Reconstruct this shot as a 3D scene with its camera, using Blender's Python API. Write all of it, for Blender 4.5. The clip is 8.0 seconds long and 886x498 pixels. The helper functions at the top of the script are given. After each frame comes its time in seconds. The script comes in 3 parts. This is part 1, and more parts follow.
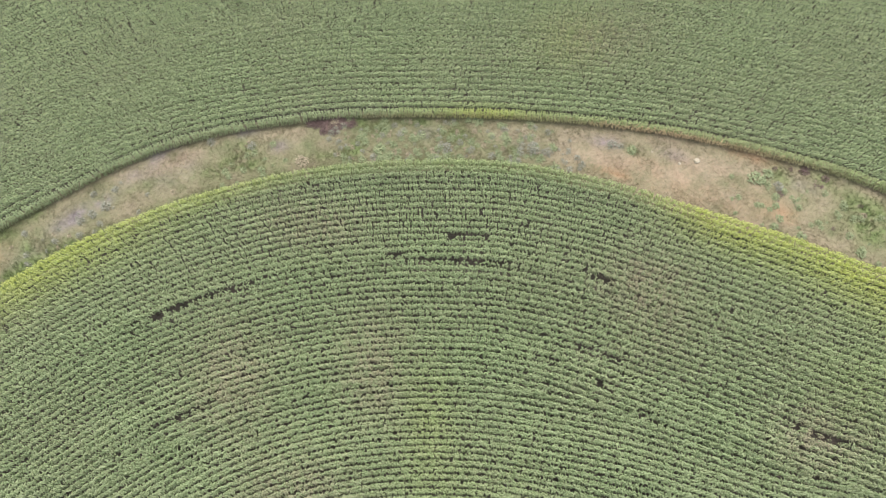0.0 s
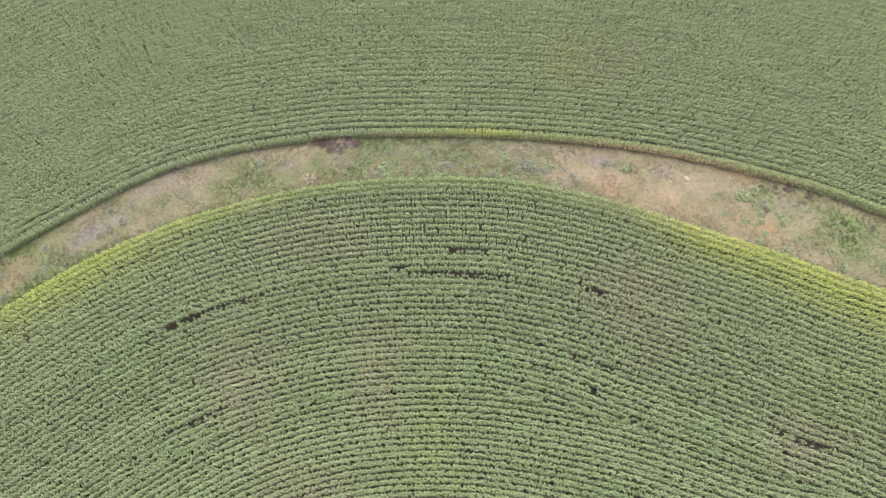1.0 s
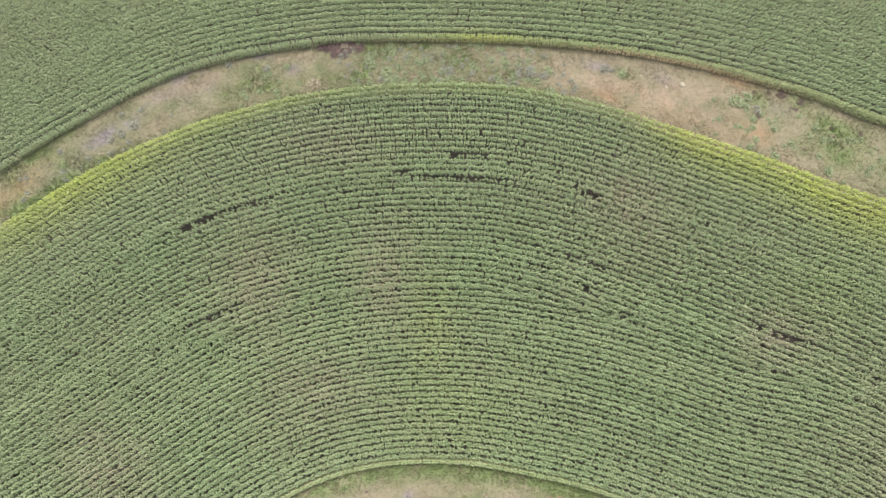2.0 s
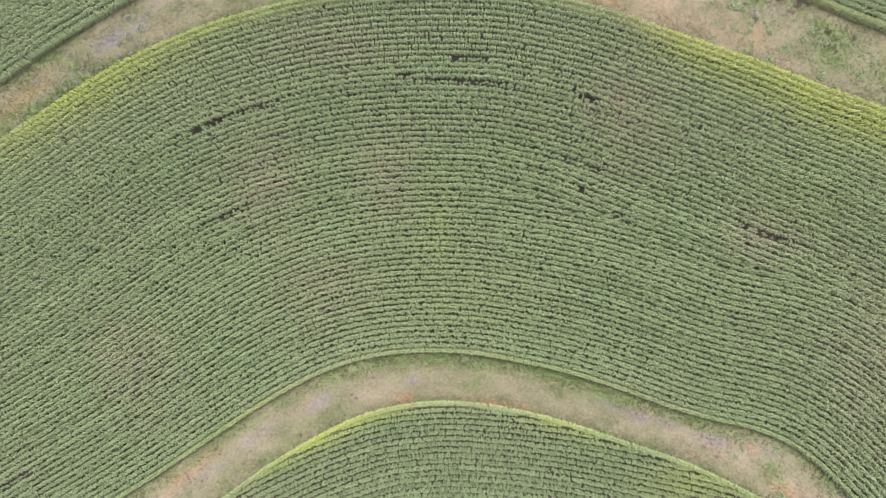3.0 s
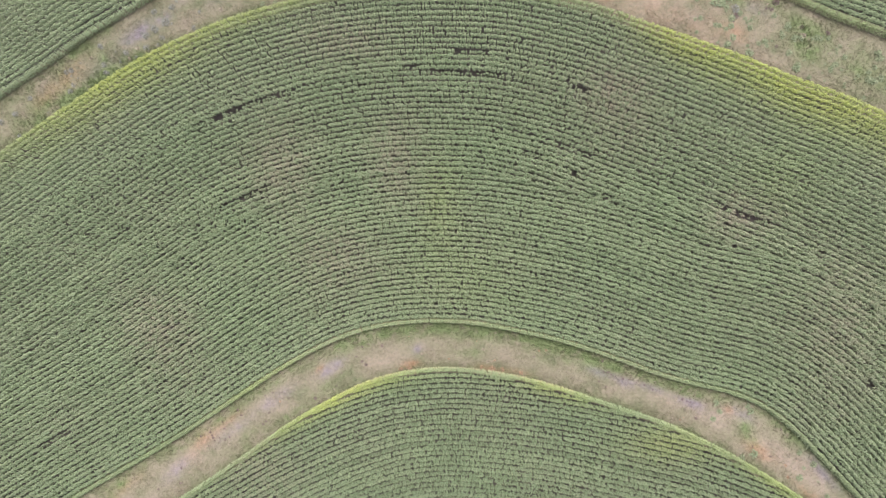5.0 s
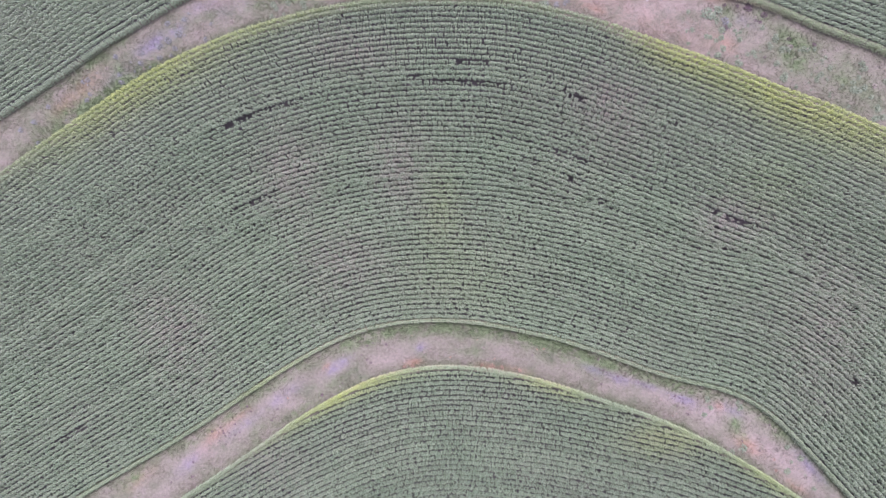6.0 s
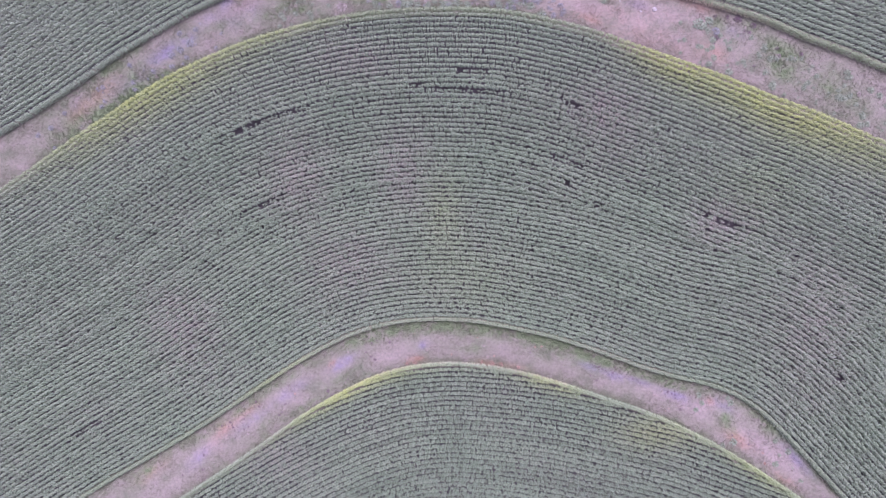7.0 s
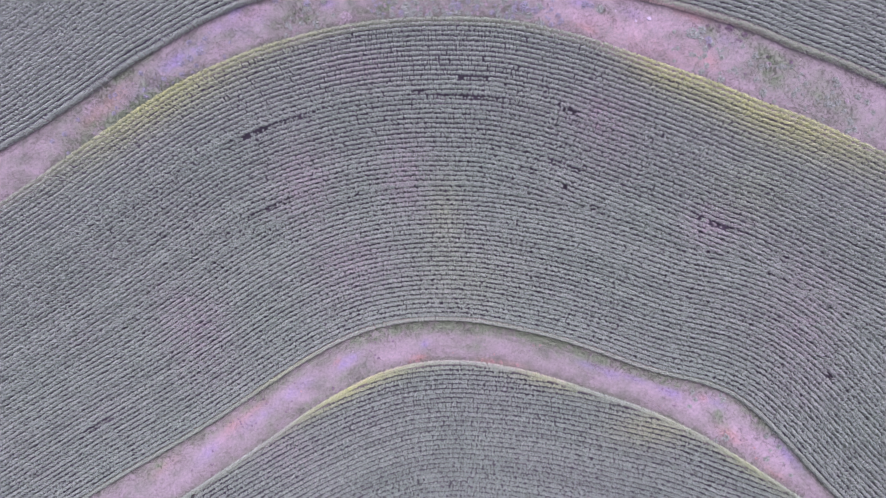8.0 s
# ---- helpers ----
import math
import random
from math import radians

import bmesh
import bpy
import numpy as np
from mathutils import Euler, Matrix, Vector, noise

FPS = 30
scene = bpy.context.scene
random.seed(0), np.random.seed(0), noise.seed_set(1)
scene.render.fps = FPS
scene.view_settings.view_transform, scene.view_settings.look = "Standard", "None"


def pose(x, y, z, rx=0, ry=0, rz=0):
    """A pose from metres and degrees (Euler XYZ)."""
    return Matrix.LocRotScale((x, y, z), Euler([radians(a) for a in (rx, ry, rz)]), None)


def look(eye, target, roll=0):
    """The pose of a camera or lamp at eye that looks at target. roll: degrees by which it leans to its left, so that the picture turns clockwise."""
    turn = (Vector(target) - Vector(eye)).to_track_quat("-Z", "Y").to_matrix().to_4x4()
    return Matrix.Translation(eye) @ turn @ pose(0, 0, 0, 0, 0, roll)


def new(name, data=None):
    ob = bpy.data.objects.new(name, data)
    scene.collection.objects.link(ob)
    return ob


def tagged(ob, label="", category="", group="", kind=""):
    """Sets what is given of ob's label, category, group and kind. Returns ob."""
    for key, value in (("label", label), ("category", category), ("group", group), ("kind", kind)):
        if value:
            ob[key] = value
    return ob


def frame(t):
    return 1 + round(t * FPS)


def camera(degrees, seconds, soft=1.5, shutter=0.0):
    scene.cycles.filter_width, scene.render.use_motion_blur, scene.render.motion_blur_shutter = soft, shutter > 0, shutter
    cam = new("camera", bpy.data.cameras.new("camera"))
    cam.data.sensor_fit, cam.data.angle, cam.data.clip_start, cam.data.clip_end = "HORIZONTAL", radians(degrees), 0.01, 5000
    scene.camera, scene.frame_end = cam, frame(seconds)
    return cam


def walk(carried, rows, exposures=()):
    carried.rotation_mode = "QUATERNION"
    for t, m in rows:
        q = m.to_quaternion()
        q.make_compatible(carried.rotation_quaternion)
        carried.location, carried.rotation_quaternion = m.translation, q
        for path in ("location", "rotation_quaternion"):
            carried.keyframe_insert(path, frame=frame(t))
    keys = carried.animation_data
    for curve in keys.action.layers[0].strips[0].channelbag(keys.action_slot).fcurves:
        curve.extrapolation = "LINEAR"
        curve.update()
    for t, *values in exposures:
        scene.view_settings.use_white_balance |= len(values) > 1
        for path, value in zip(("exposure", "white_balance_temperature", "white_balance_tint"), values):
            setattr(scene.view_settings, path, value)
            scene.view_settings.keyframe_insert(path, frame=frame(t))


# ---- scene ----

# ---------------------------------------------------------------- camera: a drone climbing straight up and tilting down
cam = camera(59.0, 8.0, soft=0.58)
PATH = [  # seconds, x, y, z, degrees up from straight down, roll, yaw
    (0, -0.00, 0.00, 92.00, 17.95, -0.06, -0.17),
    (0.5, -0.04, -0.11, 94.28, 18.15, -0.04, -0.15),
    (1, -0.07, -0.23, 96.58, 18.25, -0.03, -0.12),
    (1.3, -0.08, -0.30, 97.95, 18.19, -0.02, -0.09),
    (1.5, -0.09, -0.35, 98.87, 17.84, -0.01, -0.07),
    (1.6, -0.09, -0.37, 99.32, 16.99, 0.00, -0.06),
    (1.7, -0.10, -0.39, 99.77, 16.05, 0.01, -0.06),
    (1.8, -0.10, -0.41, 100.21, 14.70, 0.03, -0.05),
    (1.9, -0.11, -0.43, 100.66, 12.81, 0.04, -0.05),
    (2, -0.11, -0.45, 101.11, 10.61, 0.05, -0.04),
    (2.1, -0.11, -0.47, 101.56, 8.63, 0.07, -0.03),
    (2.2, -0.11, -0.49, 102.01, 6.88, 0.08, -0.02),
    (2.3, -0.11, -0.50, 102.47, 5.90, 0.09, -0.01),
    (2.5, -0.10, -0.53, 103.40, 4.85, 0.11, -0.00),
    (2.8, -0.08, -0.58, 104.78, 3.85, 0.15, 0.01),
    (3.1, -0.07, -0.62, 106.17, 2.85, 0.18, 0.03),
    (3.3, -0.06, -0.65, 107.09, 2.16, 0.20, 0.04),
    (3.4, -0.06, -0.66, 107.52, 1.30, 0.21, 0.07),
    (3.5, -0.05, -0.67, 107.94, 1.24, 0.21, 0.10),
    (4, -0.03, -0.67, 110.08, 1.26, 0.28, 0.12),
    (4.5, -0.02, -0.64, 112.31, 1.26, 0.35, 0.16),
    (5.2, -0.04, -0.55, 115.55, 1.30, 0.42, 0.16),
    (6, -0.07, -0.44, 119.25, 1.35, 0.50, 0.16),
    (6.5, -0.10, -0.36, 121.59, 1.31, 0.52, 0.19),
    (7, -0.14, -0.28, 123.86, 1.32, 0.56, 0.18),
    (7.5, -0.18, -0.20, 125.94, 1.33, 0.58, 0.15),
    (8, -0.22, -0.10, 127.82, 1.33, 0.62, 0.14),
]
EXPOSURES = [(0.0, 1.70, 6500, 11), (2.2, 1.67, 6480, 11), (3.5, 1.62, 6340, 14), (4.7, 1.60, 6250, 17), (5.8, 1.61, 5420, 43), (6.5, 1.57, 5160, 57), (7.2, 1.56, 5160, 65), (8.0, 1.56, 5130, 75)]
walk(cam, [(t, pose(x, y, z, a, r, w)) for t, x, y, z, a, r, w in PATH], EXPOSURES)

# ---------------------------------------------------------------- light: a bright overcast sky
SUN_EL, SUN_AZ = 72.0, 8.0
world = bpy.data.worlds.new("sky")
scene.world = world
world.use_nodes = True
wn, wl = world.node_tree.nodes, world.node_tree.links
sky = wn.new("ShaderNodeTexSky")
sky.sky_type = "NISHITA"
sky.sun_disc = False
sky.sun_elevation, sky.sun_rotation = radians(SUN_EL), radians(SUN_AZ)
sky.dust_density = 4.0
wn["Background"].inputs["Strength"].default_value = 0.11
veil = wn.new("ShaderNodeHueSaturation")  # a closed cloud cover greys the sky
veil.inputs["Saturation"].default_value = 0.3
wl.new(sky.outputs["Color"], veil.inputs["Color"])
wl.new(veil.outputs["Color"], wn["Background"].inputs["Color"])
sun = new("sun", bpy.data.lights.new("sun", "SUN"))
sun.data.energy, sun.data.angle, sun.data.color = 1.75, radians(24), (1.0, 0.96, 0.9)
sun.matrix_world = look((0, 0, 0), (-math.sin(radians(SUN_AZ)) * math.cos(radians(SUN_EL)),
                                    -math.cos(radians(SUN_AZ)) * math.cos(radians(SUN_EL)), -math.sin(radians(SUN_EL))))
sun.location = (0, 0, 200)

# ---------------------------------------------------------------- shape of the land
L = 54.0


def soft(v):
    """Past the fields the land flattens out."""
    a = np.abs(v)
    return np.sign(v) * np.where(a < 85, a, 85 + 40 * np.tanh((a - 85) / 40))


def land(x, y):
    """Height of the soil: a hollow that falls towards -y."""
    u, v = soft(np.asarray(x, float)) / L, soft(np.asarray(y, float)) / L
    return L * (0.0720 * u + 0.0727 * v + 0.0334 * u * u - 0.0204 * u * v + 0.0476 * v * v)


def curve(points):
    xs, ys = np.array(points, float).T
    dense = np.arange(-140, 140.01, 0.5)
    left, right = (ys[1] - ys[0]) / (xs[1] - xs[0]), (ys[-1] - ys[-2]) / (xs[-1] - xs[-2])
    v = np.interp(dense, xs, ys)
    v = np.where(dense < xs[0], ys[0] + left * (dense - xs[0]), v)
    v = np.where(dense > xs[-1], ys[-1] + right * (dense - xs[-1]), v)
    w = np.exp(-0.5 * (np.arange(-16, 17) * 0.5 / 2.2) ** 2)
    sm = np.convolve(np.pad(v, 16, mode="reflect", reflect_type="odd"), w / w.sum(), "valid")
    return lambda x: np.interp(x, dense, sm)


# borders between the strips: outer field, grass, middle field, grass, inner field
E1 = curve([(-90.0, 8.9), (-74.1, 18.9), (-69.4, 21.3), (-64.7, 24.3), (-59.9, 27.3), (-55.1, 30.4), (-53.7, 31.7), (-47.1, 35.2), (-40.4, 39.0), (-33.6, 41.8), (-26.7, 43.5), (-19.7, 44.5), (-12.6, 45.3), (-5.6, 45.2),
            (1.3, 45.0), (8.2, 44.6), (15.1, 43.9), (21.8, 42.9), (28.4, 41.6), (34.8, 39.8), (41.1, 37.8), (47.1, 35.7), (50.1, 34.0), (51.4, 33.4), (55.5, 31.9), (59.6, 30.1), (63.7, 28.1), (90.0, 14.5)])
E2 = curve([(-90.0, 0.2), (-68.7, 13.8), (-64.5, 16.6), (-59.7, 20.0), (-55.0, 22.9), (-52.1, 24.9), (-45.8, 28.8), (-39.3, 31.9), (-32.6, 34.6), (-25.9, 36.5), (-19.1, 38.1), (-12.3, 39.0), (-5.5, 39.4), (1.3, 39.3),
            (8.0, 38.9), (14.6, 37.5), (21.1, 35.8), (27.4, 33.4), (33.6, 31.1), (39.6, 28.8), (45.4, 26.3), (48.2, 24.8), (51.3, 24.0), (55.4, 22.1), (59.4, 20.1), (63.4, 18.1), (90.0, 4.5)])
E3 = curve([(-90.0, -57.0), (-52.9, -33.8), (-48.7, -31.5), (-44.6, -29.0), (-40.4, -26.5), (-36.2, -23.7), (-32.1, -20.9), (-27.9, -18.1), (-23.8, -15.4), (-19.7, -13.1), (-15.6, -11.1), (-11.5, -9.8), (-7.4, -9.1), (-3.4, -8.8), (0.6, -8.8), (4.6, -9.1),
            (8.6, -9.9), (12.5, -10.6), (16.4, -11.5), (20.3, -12.7), (24.1, -14.0), (27.9, -15.4), (31.7, -16.7), (35.5, -17.5), (39.2, -18.2), (42.8, -19.4), (46.4, -21.6), (50.0, -25.5), (53.5, -29.2), (54.5, -30.7), (90.0, -68.0)])
E4 = curve([(-90.0, -69.0), (-39.6, -34.8), (-36.6, -32.9), (-32.4, -30.0), (-28.2, -27.0), (-24.0, -23.9), (-19.9, -21.4), (-15.7, -19.1), (-11.6, -17.1), (-7.5, -16.0), (-3.4, -15.3), (0.6, -15.1), (4.7, -15.4),
            (8.7, -16.0), (12.7, -16.8), (16.6, -17.9), (20.5, -19.1), (24.4, -20.4), (28.3, -21.6), (32.1, -22.9), (35.9, -24.7), (39.6, -26.4), (43.3, -28.7), (46.9, -30.9), (48.7, -32.1), (90.0, -59.0)])
# the rows of the inner field bend less than its border, which cuts them off at both ends
G4 = curve([(-90, -62.0), (-60, -44.0), (-40, -31.0), (-28, -24.0), (-18, -19.2), (-9, -16.1), (0, -15.1), (9, -15.6), (18, -16.6), (37, -20.4), (60, -28.2), (90, -41.5)])
ROW = 0.75


def inside(x, y):
    """The stretch of land that is planted out."""
    return (np.abs(x) < 78 - np.maximum(0, y - 34) * 0.5) & (y < 66) & (y > -42)


# ---------------------------------------------------------------- materials
def material(name, rough=0.6, spec=0.5):
    m = bpy.data.materials.new(name)
    m.use_nodes = True
    b = m.node_tree.nodes["Principled BSDF"]
    b.inputs["Roughness"].default_value = rough
    b.inputs["Specular IOR Level"].default_value = spec
    return m, m.node_tree.nodes, m.node_tree.links, b


def rgb(c):
    return (*c, 1.0)


def noise_at(n, l, scale, detail=3.0, seed=0.0, rough=0.5):
    g = n.new("ShaderNodeTexCoord")
    mp = n.new("ShaderNodeMapping")
    mp.inputs["Location"].default_value = (seed, seed * 1.7, 0)
    t = n.new("ShaderNodeTexNoise")
    t.inputs["Scale"].default_value, t.inputs["Detail"].default_value, t.inputs["Roughness"].default_value = scale, detail, rough
    l.new(g.outputs["Object"], mp.inputs["Vector"])
    l.new(mp.outputs["Vector"], t.inputs["Vector"])
    return t.outputs["Fac"]


def ramp(n, l, fac, stops):
    r = n.new("ShaderNodeValToRGB")
    e = r.color_ramp.elements
    while len(e) < len(stops):
        e.new(0.5)
    for el, (p, c) in zip(e, stops):
        el.position, el.color = p, rgb(c)
    l.new(fac, r.inputs["Fac"])
    return r.outputs["Color"]


def mix(n, l, fac, a, b, how="MIX"):
    x = n.new("ShaderNodeMix")
    x.data_type, x.blend_type = "RGBA", how
    for sock, v in ((x.inputs[0], fac), (x.inputs[6], a), (x.inputs[7], b)):
        if isinstance(v, (int, float)):
            sock.default_value = v
        elif isinstance(v, tuple):
            sock.default_value = rgb(v)
        else:
            l.new(v, sock)
    return x.outputs[2]


def maths(n, l, op, a, b=0.0, clamp=False):
    x = n.new("ShaderNodeMath")
    x.operation, x.use_clamp = op, clamp
    for sock, v in ((x.inputs[0], a), (x.inputs[1], b)):
        if isinstance(v, (int, float)):
            sock.default_value = v
        else:
            l.new(v, sock)
    return x.outputs[0]


def relief(n, l, b, height, strength, distance):
    bp = n.new("ShaderNodeBump")
    bp.inputs["Strength"].default_value, bp.inputs["Distance"].default_value = strength, distance
    l.new(height, bp.inputs["Height"])
    l.new(bp.outputs["Normal"], b.inputs["Normal"])


def leaf_material(name, dark, light, yellow, dry):
    m, n, l, b = material(name, 0.5, 0.35)
    tone = n.new("ShaderNodeAttribute")
    tone.attribute_name = "tone"
    info = n.new("ShaderNodeObjectInfo").outputs["Random"]
    c = mix(n, l, tone.outputs["Fac"], dark, light)
    c = mix(n, l, maths(n, l, "MULTIPLY", info, 0.4), c, light)
    amounts = []
    for key in ("yellowing", "browning", "dryness"):
        a, o = n.new("ShaderNodeAttribute"), n.new("ShaderNodeAttribute")
        a.attribute_name = o.attribute_name = key
        o.attribute_type = "OBJECT"
        amounts.append(maths(n, l, "MAXIMUM", a.outputs["Fac"], o.outputs["Fac"]))
    c = mix(n, l, amounts[0], c, yellow)
    c = mix(n, l, amounts[1], c, (0.205, 0.182, 0.12))
    c = mix(n, l, amounts[2], c, dry)
    l.new(c, b.inputs["Base Color"])
    tr = n.new("ShaderNodeBsdfTranslucent")
    l.new(c, tr.inputs["Color"])
    ms = n.new("ShaderNodeMixShader")
    ms.inputs[0].default_value = 0.12
    l.new(b.outputs[0], ms.inputs[1])
    l.new(tr.outputs[0], ms.inputs[2])
    l.new(ms.outputs[0], n["Material Output"].inputs["Surface"])
    return m


LEAF = leaf_material("maize_leaf", (0.07, 0.105, 0.045), (0.222, 0.285, 0.14), (0.285, 0.335, 0.066), (0.46, 0.345, 0.20))


def tassel_material():
    m, n, l, b = material("maize_tassel", 0.7, 0.3)
    isl = n.new("ShaderNodeNewGeometry").outputs["Random Per Island"]
    l.new(mix(n, l, isl, (0.22, 0.24, 0.11), (0.36, 0.33, 0.18)), b.inputs["Base Color"])
    return m


TASSEL = tassel_material()


def soil_material():
    m, n, l, b = material("soil", 0.95, 0.2)
    f = noise_at(n, l, 0.35, 6.0, 1.0, 0.6)
    c = ramp(n, l, f, [(0.3, (0.03, 0.0245, 0.023)), (0.55, (0.05, 0.04, 0.037)), (0.75, (0.078, 0.063, 0.055))])
    far = noise_at(n, l, 0.02, 4.0, 5.0)
    l.new(mix(n, l, maths(n, l, "MULTIPLY", far, 0.25), c, (0.06, 0.08, 0.035)), b.inputs["Base Color"])
    relief(n, l, b, noise_at(n, l, 5.0, 5.0, 2.0), 0.6, 0.08)
    return m


SOIL = soil_material()


def turf_material(name, seed, blades=False):
    """Dry grass; the attributes say where it is green or painted with border shade, worn bare, in lilac seed or rusty.
    """
    m, n, l, b = material(name, 0.9, 0.15)
    patch = noise_at(n, l, 0.3, 5.0, seed, 0.62)
    c = ramp(n, l, patch, [(0.30, (0.092, 0.1, 0.053)), (0.48, (0.132, 0.121, 0.076)), (0.68, (0.162, 0.138, 0.097))])
    blot = noise_at(n, l, 0.4, 5.0, seed + 9, 0.68)
    gain = maths(n, l, "MULTIPLY", maths(n, l, "SUBTRACT", blot, 0.33, True), 5.0)
    for key, colour in (("worn", (0.178, 0.147, 0.106)), ("lilac", (0.142, 0.121, 0.125)), ("rusty", (0.215, 0.132, 0.08)), ("lush_shade", (0.098, 0.124, 0.052))):
        a = n.new("ShaderNodeAttribute")
        a.attribute_name = key
        c = mix(n, l, maths(n, l, "MULTIPLY", a.outputs["Fac"], gain, True), c, colour)
    fine = noise_at(n, l, 2.4, 5.0, seed + 3, 0.7)
    c = mix(n, l, 0.4, c, ramp(n, l, fine, [(0.3, (0.3, 0.3, 0.3)), (0.7, (0.75, 0.75, 0.75))]), "OVERLAY")
    if blades:
        isl = n.new("ShaderNodeNewGeometry").outputs["Random Per Island"]
        c = mix(n, l, 0.25, c, ramp(n, l, isl, [(0.0, (0.28, 0.34, 0.22)), (0.6, (0.5, 0.5, 0.48)), (1.0, (0.7, 0.67, 0.58))]), "OVERLAY")
    else:
        relief(n, l, b, fine, 0.7, 0.15)
    l.new(c, b.inputs["Base Color"])
    return m


TURF = turf_material("turf", 0.0)
BLADES = turf_material("grass_blades", 0.0, True)


def weed_material(name, dark, light):
    m, n, l, b = material(name, 0.6, 0.3)
    tone = n.new("ShaderNodeAttribute")
    tone.attribute_name = "tone"
    l.new(mix(n, l, tone.outputs["Fac"], dark, light), b.inputs["Base Color"])
    return m


GREEN_WEED = weed_material("green_weed", (0.085, 0.108, 0.052), (0.175, 0.2, 0.105))
GREY_WEED = weed_material("grey_weed", (0.1, 0.105, 0.08), (0.19, 0.19, 0.15))
STRAW = weed_material("straw", (0.16, 0.135, 0.09), (0.28, 0.24, 0.17))
DEAD = weed_material("dead_weed", (0.03, 0.02, 0.018), (0.13, 0.085, 0.078))
RUSTY = weed_material("rusty_weed", (0.15, 0.085, 0.05), (0.30, 0.19, 0.11))


def stone_material():
    m, n, l, b = material("pale_stone", 0.85, 0.3)
    f = noise_at(n, l, 4.0, 6.0, 0.0, 0.6)
    l.new(ramp(n, l, f, [(0.3, (0.16, 0.14, 0.10)), (0.7, (0.27, 0.245, 0.19))]), b.inputs["Base Color"])
    relief(n, l, b, f, 0.6, 0.05)
    return m


STONE = stone_material()


# ---------------------------------------------------------------- mesh helpers
def mesh_from(name, verts, tris, mats, index=None, values=None, smooth=True):
    """A mesh from arrays of points and triangles."""
    me = bpy.data.meshes.new(name)
    nv, nt = len(verts), len(tris)
    me.vertices.add(nv)
    me.vertices.foreach_set("co", np.ascontiguousarray(verts, np.float32).ravel())
    me.loops.add(nt * 3)
    me.loops.foreach_set("vertex_index", np.ascontiguousarray(tris, np.int32).ravel())
    me.polygons.add(nt)
    me.polygons.foreach_set("loop_start", np.arange(0, nt * 3, 3, dtype=np.int32))
    for m in mats:
        me.materials.append(m)
    if index is not None:
        me.polygons.foreach_set("material_index", np.ascontiguousarray(index, np.int32))
    if smooth:
        me.polygons.foreach_set("use_smooth", np.ones(nt, bool))
    for key, v in (values or {}).items():
        at = me.attributes.new(key, "FLOAT", "POINT")
        at.data.foreach_set("value", np.ascontiguousarray(v, np.float32))
    me.update(calc_edges=True)
    return me


def sheet(name, us, vs, place, mat, values=None):
    """A grid over us x vs; place gives the points."""
    U, V = np.meshgrid(us, vs, indexing="ij")
    P = place(U.ravel(), V.ravel())
    a = (np.arange(len(us) - 1)[:, None] * len(vs) + np.arange(len(vs) - 1)).ravel()
    q = len(vs)
    T = np.concatenate([np.stack([a, a + q, a + q + 1], 1), np.stack([a, a + q + 1, a + 1], 1)])
    return new(name, mesh_from(name, P, T, [mat], values=values(U.ravel(), V.ravel()) if values else None))


# ---------------------------------------------------------------- the ground
axis = np.concatenate([[-4000, -2000, -900, -400, -220, -160, -130], np.arange(-110, 110.1, 1.25), [130, 160, 220, 400, 900, 2000, 4000]])


def ground_points(x, y):
    bumps = 0.05 * np.sin(x * 1.3 + 2 * np.sin(y * 0.7)) * np.sin(y * 1.1)
    return np.stack([x, y, land(x, y) + bumps - 0.05], 1)


tagged(sheet("ground", axis, axis, ground_points, SOIL), "bare brown soil of a sloping hollow under the crops", "ground", kind="structure")


def blob(x, y, cx, cy, rx, ry):
    return np.exp(-((x - cx) / rx) ** 2 - ((y - cy) / ry) ** 2)


# patches of the strips: x, v (0 at the lower border, 1 at the upper one), reach along and across, strength
UPPER_LUSH = [(-51.7, 0.96, 4.1, 0.15, 0.6), (-46.0, 0.11, 4.1, 0.13, 0.7), (-24.5, 0.62, 1.7, 0.23, 1), (-27.9, 0.44, 2.8, 0.16, 0.8), (-22.3, 0.35, 2.8, 0.12, 0.6),
    (-10.5, 0.39, 1.4, 0.19, 0.9), (-7.7, 0.75, 1.0, 0.16, 0.8), (-3.5, 0.91, 4.1, 0.08, 0.7), (2.0, 0.61, 2.1, 0.28, 0.5), (8.2, 0.35, 4.1, 0.11, 0.6),
    (-9.8, 0.93, 0.8, 0.13, 0.8), (23.0, 0.71, 1.2, 0.08, 0.8), (40.0, 0.81, 1.2, 0.10, 0.9), (42.2, 0.58, 0.8, 0.08, 0.6), (44.6, 0.90, 1.4, 0.10, 0.6),
    (48.6, 0.71, 2.1, 0.16, 0.8), (48.9, 0.46, 1.7, 0.12, 0.7), (-13.9, 0.30, 4.1, 0.10, 0.5), (-36.8, 0.55, 2.1, 0.11, 0.4)]
UPPER_WORN = [(18.3, 0.41, 4.1, 0.17, 0.8), (28.1, 0.45, 4.1, 0.14, 0.6), (33.4, 0.77, 3.4, 0.18, 0.6), (27.0, 0.91, 4.1, 0.08, 0.5), (-19.6, 0.84, 2.8, 0.10, 0.6),
    (-30.8, 0.79, 2.1, 0.13, 0.4), (49.4, 0.95, 2.1, 0.08, 0.6), (43.4, 0.18, 2.8, 0.10, 0.6), (6.2, 0.82, 3.4, 0.14, 0.4), (-33.5, 0.76, 2.8, 0.16, 0.4)]
